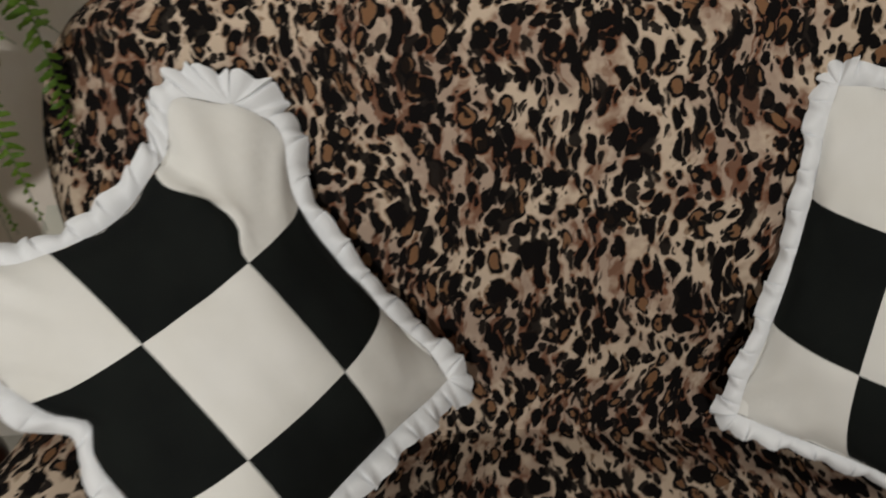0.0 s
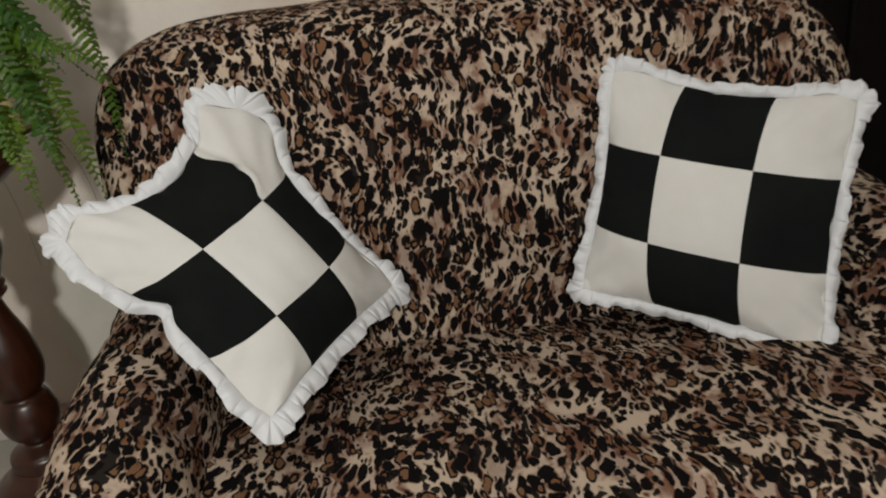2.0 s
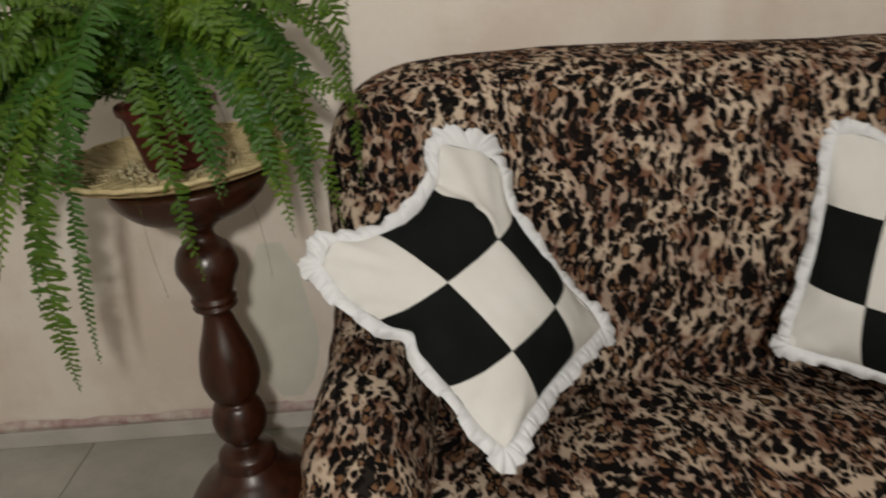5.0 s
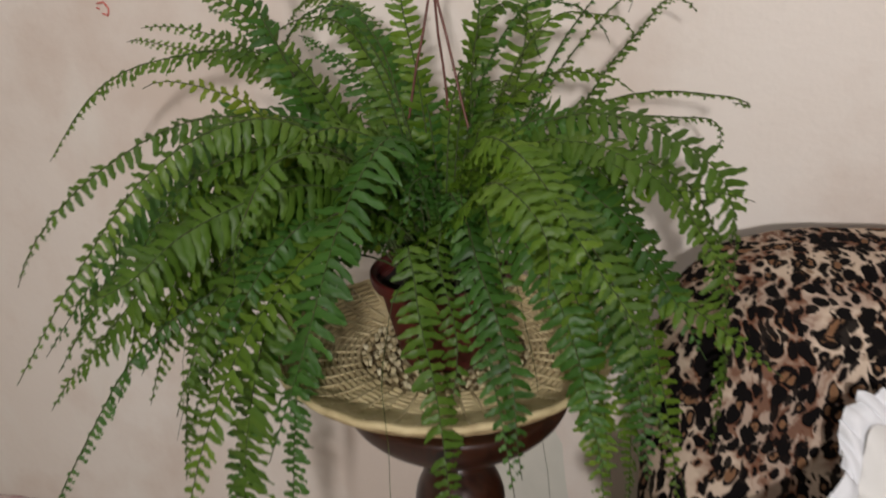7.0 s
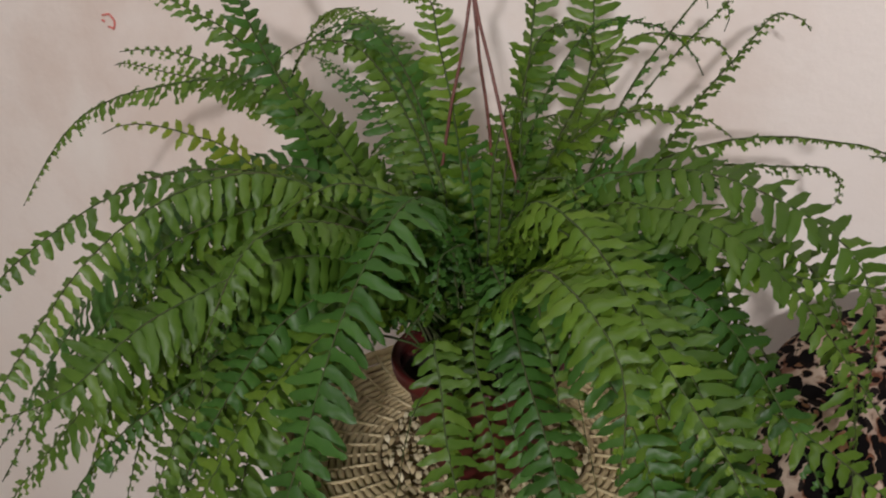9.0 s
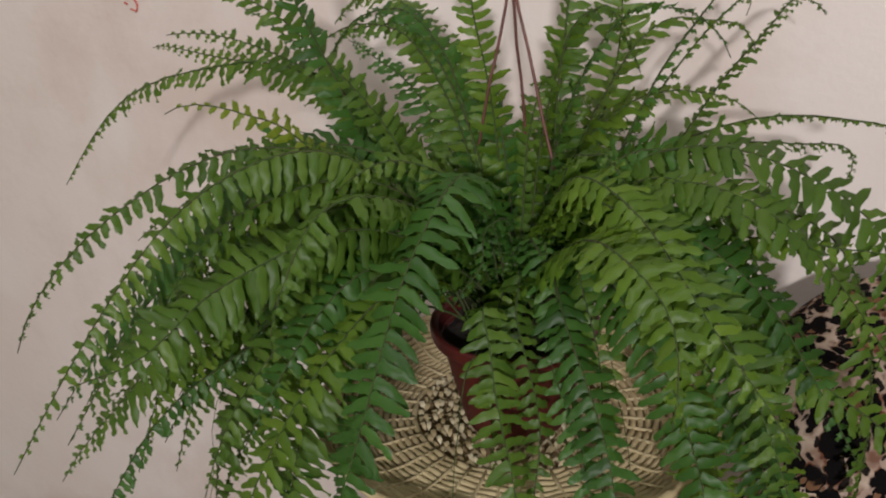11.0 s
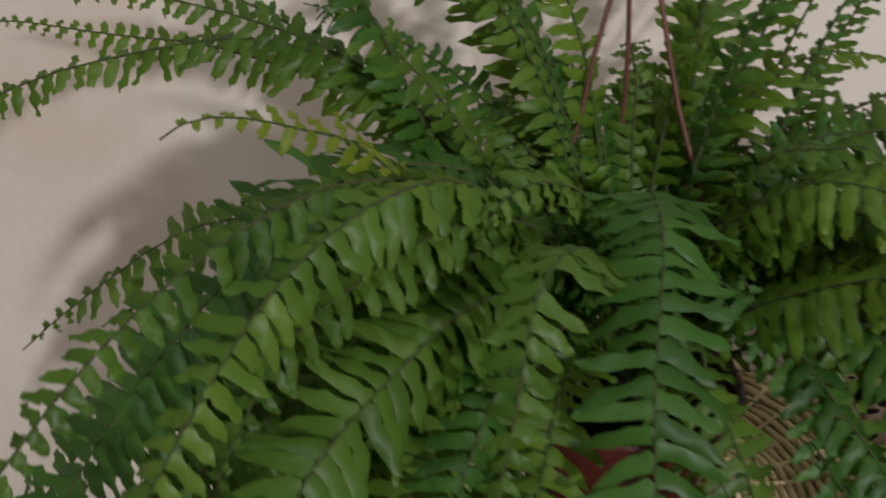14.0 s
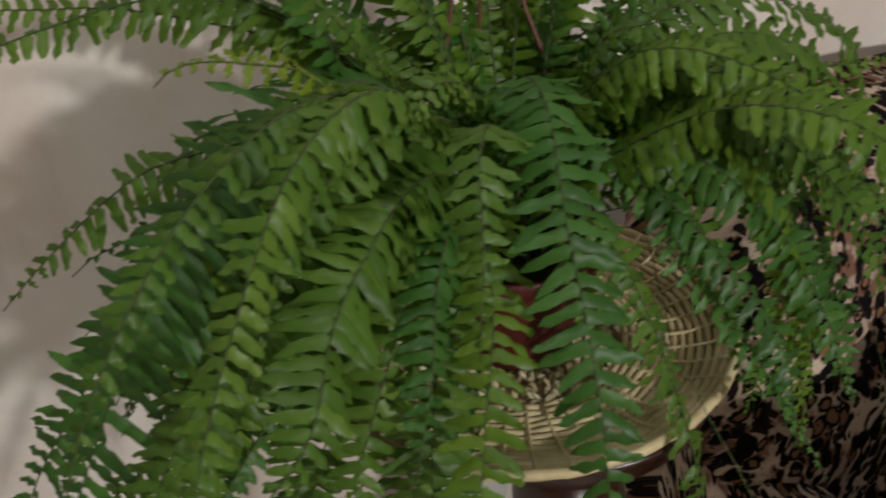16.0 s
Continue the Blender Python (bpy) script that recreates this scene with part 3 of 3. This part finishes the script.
for k in range(14):
    R, z = dish(k / 13)
    bm = bmesh.new()
    pts = [(R * math.cos(2 * math.pi * q / 90) * (1 + 0.003 * math.sin(q * 0.9 + k)), R * math.sin(2 * math.pi * q / 90), z + 0.0012 * math.sin(q * 1.7 + k)) for q in range(91)]
    tube(bm, pts, 0.0036 if k < 13 else 0.0048, 6)
    part("rim_strand", bm, STRAW, tray)
first = None
for q in range(44):
    if first is None:
        bm = tube(bmesh.new(), [(dish(f)[0], 0, dish(f)[1] + 0.0022) for f in (0, 0.2, 0.4, 0.6, 0.8, 1.0)], 0.0020, 5)
        first = ob = part("rim_stake", bm, STRAW, tray)
    else:
        ob = new("rim_stake", first.data)
        ob.parent = tray
    ob.rotation_euler = (0, 0, 2 * math.pi * q / 44)


# ---- fern ----
FX, FY, FZ = -0.895, -0.375, TZ + 0.013
fern = thing("potted_fern", "bushy green fern with long arching fronds in a red hanging pot", "potted plant", (FX, FY, FZ))
pot = lathe(smooth_profile([(0.050, 0.0), (0.054, 0.004), (0.065, 0.050), (0.076, 0.096), (0.078, 0.099), (0.085, 0.101), (0.087, 0.113), (0.084, 0.116), (0.078, 0.111), (0.074, 0.094), (0.002, 0.092)], 3), 44)
part("pot", pot, TERRACOTTA, fern, "red clay-coloured pot")
bm = bmesh.new()
rows = [[bm.verts.new((0.075 * rr / 8 * math.cos(2 * math.pi * k / 30), 0.075 * rr / 8 * math.sin(2 * math.pi * k / 30), 0.099 + 0.010 * noise.noise((rr * 0.7, k * 0.5, 0)))) for k in range(30)] for rr in range(1, 9)]
grid_faces(bm, rows, True)
bm.faces.new(rows[0])
part("soil", bm, SOIL, fern)
APEX = Vector((-0.009, 0.035, 0.452))
for k, (px, py) in enumerate(((-0.079, 0.024), (0.004, 0.082), (0.081, -0.013))):
    bm = bmesh.new()
    p0 = Vector((px, py, 0.108))
    tube(bm, [p0.lerp(APEX, f / 10) + Vector((0, 0, 0)) + 0.004 * Vector((noise.noise((f * 0.4, k, 0)), noise.noise((f * 0.4, k, 5)), 0)) for f in range(11)], 0.0017, 6)
    part("hanger_wire", bm, WIRE, fern, "thin rusty hanger wire")
bm = tube(bmesh.new(), [APEX + Vector((0.012 * math.sin(t), 0, 0.018 - 0.02 * math.cos(t) + 0.004 * t)) for t in (q * 0.35 for q in range(16))], 0.0022, 6)
part("hanger_hook", bm, WIRE, fern, "rusty wire hook")


def frond(azimuth, bend, arch, tip, sway, rng, wide=0.036, tone=None, blunt=3.0, loose=False, hang=None):
    """One frond from the pot's heart, an arc in the upright plane at azimuth (degrees): bend and arch are the (out, up) of the arc's two handles,
    tip the (out, up) of its end, sway how far the end strays sideways; wide: leaflet length; hang: how far the leaflets droop."""
    a = math.radians(azimuth)
    out = Vector((math.cos(a), math.sin(a), 0))
    across = Vector((-math.sin(a), math.cos(a), 0))
    up_z = Vector((0, 0, 1))
    p0 = Vector((0, 0, 0.106)) + out * rng.uniform(0.01, 0.045) + across * rng.uniform(-0.025, 0.025)
    p1 = out * bend[0] + up_z * bend[1]
    p2 = out * arch[0] + up_z * arch[1] + across * sway * 0.4
    p3 = out * tip[0] + up_z * tip[1] + across * sway
    N = 60
    pts = []
    for k in range(N + 1):
        t = k / N
        p = p0 * (1 - t) ** 3 + 3 * p1 * t * (1 - t) ** 2 + 3 * p2 * t * t * (1 - t) + p3 * t ** 3
        p += Vector((noise.noise((k * 0.07, azimuth, 1)), noise.noise((k * 0.07, azimuth, 7)), noise.noise((k * 0.07, azimuth, 4)))) * 0.016 * t
        p.y = min(p.y, -FY - 0.012)
        pts.append(p)
    length = [0.0]
    for u, v in zip(pts, pts[1:]):
        length.append(length[-1] + (v - u).length)
    total = length[-1]

    def at(s):
        s = min(max(s, 0.0), total)
        k = max(1, min(next((i for i, q in enumerate(length) if q >= s), N), N))
        f = (s - length[k - 1]) / max(1e-6, length[k] - length[k - 1])
        return pts[k - 1].lerp(pts[k], f), (pts[k] - pts[k - 1]).normalized()

    stem = tube(bmesh.new(), pts[::3], 0.0014, 5, 0.35)
    if loose:
        ob = part("frond", stem, STEM, fern)
    bm = bmesh.new()
    gap = 0.0112 * rng.uniform(0.92, 1.1)
    first_leaf = min(0.09, 0.16 * total)
    pairs = int((total - first_leaf) / gap)
    # fronds to either side turn their blades to the room
    roll = rng.uniform(-0.18, 0.18) + (0.5 if 150 < azimuth < 240 else -0.45 if azimuth > 300 else 0.0)
    leaf = LEAVES[rng.choice((0, 0, 1, 1, 1, 1, 2, 2)) if tone is None else tone]
    sag = rng.uniform(-0.15, 0.3) if hang is None else hang
    for i in range(pairs):
        s = first_leaf + i * gap
        f = i / max(1, pairs - 1)
        size = wide * min(1.0, 0.5 + 2.2 * f) * max(0.0, 1 - f ** blunt) ** 0.8
        size = max(size, 0.005)
        for sd in (-1, 1):
            if rng.random() < 0.035:
                continue
            c, d = at(s + (0.0054 if sd > 0 else 0))
            side = d.cross(up_z)
            side = (side if side.length > 0.15 else -across).normalized()
            up = side.cross(d).normalized()
            side, up = side * math.cos(roll) + up * math.sin(roll), up * math.cos(roll) - side * math.sin(roll)
            L = size * rng.uniform(0.82, 1.1)
            W = (0.0029 + 0.0018 * min(1.0, wide / 0.04)) * min(1.0, 0.35 + 0.75 * size / wide)
            lean = rng.uniform(-0.05, 0.16) + 0.28 * f
            dirn = (side * sd + d * lean - up * (0.08 + sag * rng.uniform(0.4, 1.3))).normalized()
            along = (d - dirn * d.dot(dirn)).normalized()
            nrm = dirn.cross(along)
            tw = rng.uniform(-0.42, 0.42)
            along, nrm = along * math.cos(tw) + nrm * math.sin(tw), nrm * math.cos(tw) - along * math.sin(tw)
            if nrm.dot(up) < 0:
                nrm = -nrm
            curl = rng.uniform(-0.15, 0.5)
            hook = rng.uniform(-0.08, 0.34)
            rows = []
            ripple = rng.uniform(0.0, 6.3)
            for q, (t, w) in enumerate(((0.0, 0.55), (0.05, 1.18), (0.17, 1.04), (0.32, 0.98), (0.48, 0.98), (0.64, 0.90), (0.8, 0.74), (0.92, 0.50), (1.0, 0.10))):
                m = c + dirn * (L * t) - nrm * (L * curl * t * t) + along * (hook * L * t * t)
                near, far = W * w * rng.uniform(0.80, 1.14), W * w * rng.uniform(0.80, 1.14)
                if q == 1:
                    far *= 1.2
                ruffle = 0.0019 * math.sin(ripple + q * 1.9) * min(1.0, 3 * t)
                rows.append([bm.verts.new(m - along * near - nrm * (near * 0.22 + ruffle)), bm.verts.new(m + nrm * W * w * 0.12), bm.verts.new(m + along * far - nrm * (far * 0.22 - ruffle))])
            grid_faces(bm, rows)
            if loose:
                part("leaflet", bm, leaf, ob)
                bm = bmesh.new()
    if loose:
        bm.free()
        return ob
    ob = part("frond", bm, leaf, fern)
    part("stem", stem, STEM, ob)
    return ob


rng = random.Random(11)
# broad fronds at the open side, with their leaflets one by one
frond(259, (0.02, 0.36), (0.14, 0.38), (0.33, 0.05), 0.00, rng, 0.039, 0, 6, True, 0.12)
frond(244, (0.03, 0.27), (0.28, 0.396), (0.285, 0.19), 0.006, rng, 0.032, 1, 4, True, 0.25)
frond(220, (0.022, 0.377), (0.317, 0.255), (0.439, 0.06), -0.035, rng, 0.037, 1, 5, True, 0.1)
frond(226, (0.068, 0.299), (0.216, 0.284), (0.271, 0.00), -0.019, rng, 0.036, 2, 5, True, 0.15)
# long arching fronds that leave the bush to one side
frond(180, (0.126, 0.454), (0.366, 0.429), (0.535, 0.227), 0.015, rng, 0.026, 1, 3, False, 0.4)
frond(171, (0.069, 0.369), (0.323, 0.36), (0.467, 0.375), -0.008, rng, 0.028, 2, 3)
frond(212, (0.18, 0.312), (0.20, 0.36), (0.310, 0.358), -0.012, rng, 0.029, 3, 3, False, 0.0)
frond(215, (0.144, 0.431), (0.346, 0.338), (0.456, 0.179), 0.031, rng, 0.024, 1, 4, False, 0.3)
frond(219, (0.149, 0.432), (0.308, 0.352), (0.459, 0.105), 0.059, rng, 0.032, 1, 3, False, 0.45)
frond(211, (0.117, 0.202), (0.385, 0.167), (0.501, -0.174), 0.018, rng, 0.020, 0, 3, False, 0.6)
frond(225, (0.123, 0.357), (0.301, 0.206), (0.413, 0.178), 0.041, rng, 0.042, 1, 6, False, 0.25)
frond(202, (0.070, 0.300), (0.267, 0.081), (0.428, 0.047), -0.014, rng, 0.040, 1, 6, False, 0.2)
frond(202, (0.110, 0.47), (0.300, 0.29), (0.455, 0.06), 0.045, rng, 0.052, 0, 6, False, 0.0)
frond(193, (0.10, 0.36), (0.33, 0.25), (0.47, 0.02), 0.03, rng, 0.044, 0, 5, False, 0.0)
frond(207, (0.08, 0.34), (0.32, 0.22), (0.46, 0.00), 0.03, rng, 0.040, 1, 5, False, 0.05)
# fronds that hang over the tray's edge
frond(237, (0.075, 0.287), (0.300, 0.31), (0.280, -0.32), -0.024, rng, 0.036, 1, 6, False, 0.0)
frond(234, (0.050, 0.252), (0.242, 0.226), (0.237, -0.281), 0.005, rng, 0.022, 0, 4, False, 0.1)
frond(265, (0.150, 0.241), (0.170, 0.254), (0.226, -0.135), 0.105, rng, 0.026, 1, 4, False, 0.2)
frond(290, (0.02, 0.306), (0.10, 0.25), (0.300, 0.00), 0.048, rng, 0.024, 0, 4)
frond(311, (0.058, 0.311), (0.256, 0.317), (0.255, -0.051), 0.073, rng, 0.030, 2, 5)
frond(331, (0.094, 0.291), (0.279, 0.364), (0.233, -0.147), 0.064, rng, 0.029, 2, 4)
frond(270, (0.03, 0.22), (0.10, 0.20), (0.15, 0.03), 0.02, rng, 0.020, 2, 4)
frond(284, (0.03, 0.24), (0.12, 0.22), (0.20, 0.02), 0.02, rng, 0.022, 1, 5, False, 0.15)
frond(298, (0.04, 0.27), (0.20, 0.25), (0.275, 0.00), 0.02, rng, 0.028, 0, 5)
frond(320, (0.06, 0.30), (0.24, 0.30), (0.270, -0.10), 0.02, rng, 0.030, 2, 5)
frond(216, (0.06, 0.28), (0.28, 0.26), (0.330, -0.10), 0.0, rng, 0.034, 1, 5)
frond(228, (0.05, 0.27), (0.24, 0.25), (0.300, -0.16), 0.02, rng, 0.032, 0, 5)
frond(206, (0.06, 0.25), (0.28, 0.23), (0.360, -0.02), 0.0, rng, 0.034, 1, 5)
frond(344, (0.06, 0.30), (0.28, 0.32), (0.300, -0.12), 0.0, rng, 0.030, 2, 4)
# fronds towards the sofa
frond(304, (0.02, 0.34), (0.16, 0.36), (0.360, 0.18), 0.06, rng, 0.032, 2, 5, False, 0.15)
frond(317, (0.05, 0.28), (0.22, 0.27), (0.300, 0.00), 0.0, rng, 0.032, 0, 5)
frond(329, (0.05, 0.28), (0.24, 0.26), (0.310, -0.04), 0.0, rng, 0.032, 0, 5)
frond(336, (0.05, 0.32), (0.24, 0.30), (0.33, 0.10), 0.0, rng, 0.034, 0, 5)
frond(305, (0.080, 0.257), (0.281, 0.359), (0.331, 0.200), -0.012, rng, 0.034, 2, 5)
frond(354, (0.01, 0.393), (0.39, 0.36), (0.325, 0.12), -0.005, rng, 0.038, 1, 5, False, -0.15)
frond(355, (0.136, 0.305), (0.373, 0.387), (0.326, -0.076), -0.003, rng, 0.031, 1, 4)
frond(23, (0.02, 0.416), (0.445, 0.283), (0.309, 0.311), -0.083, rng, 0.020, 1, 2)
frond(17, (0.052, 0.353), (0.354, 0.296), (0.354, 0.225), 0.091, rng, 0.020, 1, 3)
frond(18, (0.071, 0.330), (0.140, 0.246), (0.291, 0.036), 0.045, rng, 0.018, 1, 3)
frond(342, (0.081, 0.302), (0.296, 0.234), (0.342, 0.240), 0.05, rng, 0.028, 2, 3)
frond(338, (0.082, 0.220), (0.295, 0.176), (0.405, 0.098), -0.005, rng, 0.032, 2, 4)
frond(340, (0.05, 0.34), (0.26, 0.34), (0.34, 0.15), 0.03, rng, 0.036, 1, 4, False, -0.05)
frond(325, (0.06, 0.32), (0.24, 0.30), (0.33, 0.05), 0.0, rng, 0.036, 1, 4)
# upright fronds by the wall
frond(33, (0.215, 0.324), (0.294, 0.466), (0.349, 0.388), 0.042, rng, 0.024, 1, 2)
frond(37, (0.142, 0.380), (0.305, 0.474), (0.249, 0.395), 0.01, rng, 0.012, 1, 2)
frond(19, (0.146, 0.444), (0.219, 0.459), (0.191, 0.427), 0.0, rng, 0.016, 0, 2)
frond(49, (0.150, 0.357), (0.188, 0.419), (0.131, 0.553), 0.068, rng, 0.034, 1, 4)
frond(62, (0.053, 0.60), (0.146, 0.533), (0.206, 0.522), 0.0, rng, 0.028, 1, 3)
frond(196, (0.171, 0.307), (0.173, 0.475), (0.275, 0.554), -0.038, rng, 0.028, 0, 3)
frond(168, (0.106, 0.357), (0.342, 0.407), (0.358, 0.411), -0.036, rng, 0.022, 0, 2)
frond(147, (0.030, 0.300), (0.128, 0.505), (0.380, 0.379), -0.039, rng, 0.036, 1, 3, False, 0.2)
frond(188, (0.10, 0.33), (0.20, 0.44), (0.33, 0.47), 0.0, rng, 0.030, 1, 3)
frond(178, (0.08, 0.34), (0.24, 0.40), (0.36, 0.40), 0.02, rng, 0.030, 1, 3)
frond(154, (0.036, 0.344), (0.208, 0.351), (0.281, 0.370), -0.037, rng, 0.030, 0, 3)


def plain_frond(azimuth, reach, peak, tip, rng, wide, tone=None, blunt=4):
    """A filler frond that rises to about the height peak."""
    frond(azimuth, (reach * 0.22, peak * 1.12), (reach * 0.72, peak * 1.06), (reach, tip), rng.uniform(-0.05, 0.05), rng, wide, tone, blunt)


# the bush between them: a dense crown of short fronds, thinner over the pot's open front
for k in range(44):
    a = (k * 137.5 + 30) % 360
    if 238 < a < 312:
        continue
    wallward = math.sin(math.radians(a)) > 0.2
    reach = rng.uniform(0.10, 0.22) if wallward else rng.uniform(0.14, 0.27)
    peak = rng.uniform(0.24, 0.34)
    plain_frond(a, reach, peak, peak - rng.uniform(0.0, 0.08), rng, rng.uniform(0.022, 0.032))
for k in range(13):
    peak = rng.uniform(0.22, 0.31)
    plain_frond(194 + 46 * k / 12 + rng.uniform(-3, 3), rng.uniform(0.26, 0.40), peak, peak - rng.uniform(0.10, 0.30), rng, rng.uniform(0.028, 0.038))
for k in range(9):
    peak = rng.uniform(0.25, 0.33)
    plain_frond(314 + 44 * k / 8 + rng.uniform(-3, 3), rng.uniform(0.20, 0.30), peak, peak - rng.uniform(0.04, 0.24), rng, rng.uniform(0.026, 0.034))
# a thick skirt at the side away from the sofa, and its lower fronds
for k in range(18):
    peak = rng.uniform(0.15, 0.29)
    plain_frond(156 + 48 * k / 17 + rng.uniform(-4, 4), rng.uniform(0.26, 0.42), peak, peak - rng.uniform(0.06, 0.24), rng, rng.uniform(0.028, 0.040), rng.choice((0, 0, 1, 1)))
for k in range(11):
    peak = rng.uniform(0.16, 0.27)
    plain_frond(140 + 44 * k / 10 + rng.uniform(-3, 3), rng.uniform(0.26, 0.40), peak, peak - rng.uniform(0.06, 0.22), rng, rng.uniform(0.032, 0.044), rng.choice((0, 0, 1)))
# fronds that fan out before the wall, low behind the wires
for k in range(14):
    a = 12 + 164 * k / 13 + rng.uniform(-4, 4)
    peak = rng.uniform(0.24, 0.31) if 52 < a < 132 else rng.uniform(0.32, 0.42)
    plain_frond(a, rng.uniform(0.12, 0.26), peak + 0.03, peak + rng.uniform(-0.05, 0.03), rng, rng.uniform(0.022, 0.030))
# young short fronds in the heart
for k in range(6):
    plain_frond(205 + 26 * k + rng.uniform(-5, 5), rng.uniform(0.06, 0.13), rng.uniform(0.20, 0.28), rng.uniform(0.16, 0.24), rng, rng.uniform(0.015, 0.022), 0, 4)
# thin bare runners that hang from the pot
for k in range(7):
    a = math.radians(rng.uniform(170, 330))
    r, low = rng.uniform(0.12, 0.34), rng.uniform(-0.22, 0.02)
    p0, p1 = Vector((0.06 * math.cos(a), 0.06 * math.sin(a), 0.14)), Vector((r * math.cos(a), r * math.sin(a), 0.24))
    p2 = Vector((r * 1.1 * math.cos(a + 0.15), r * 1.1 * math.sin(a + 0.15), low))
    pts = [p0 * (1 - t) ** 2 + 2 * p1 * t * (1 - t) + p2 * t * t + Vector((noise.noise((t * 5, k, 0)), noise.noise((t * 5, k, 4)), 0)) * 0.015 * t for t in (q / 16 for q in range(17))]
    part("runner", tube(bmesh.new(), pts, 0.0006, 4, 0.5), STEM, fern, "thin dry brown runner")

# ---- floor tiles ----
floor = tagged(part("floor", box(bmesh.new(), X0 - 0.1, X1 + 0.1, Y0 - 0.1, Y1 + 0.1, -0.12, -0.004), GROUT, None, "grey marbled floor tiles with dark joints", False), kind="structure", category="floor")
bm = box(bmesh.new(), 0, 0.397, 0, 0.397, -0.0035, 0.0, 0.0012)
first = None
for i in range(int((X1 - X0) / 0.4) + 1):
    for j in range(8):
        if first is None:
            first = part("tile", bm, TILE, floor, "", False)
            ob = first
        else:
            ob = new("tile", first.data)
            ob.parent = floor
        ob.location = (X0 + 0.4 * i, Y1 - 0.4 * (j + 1), 0)
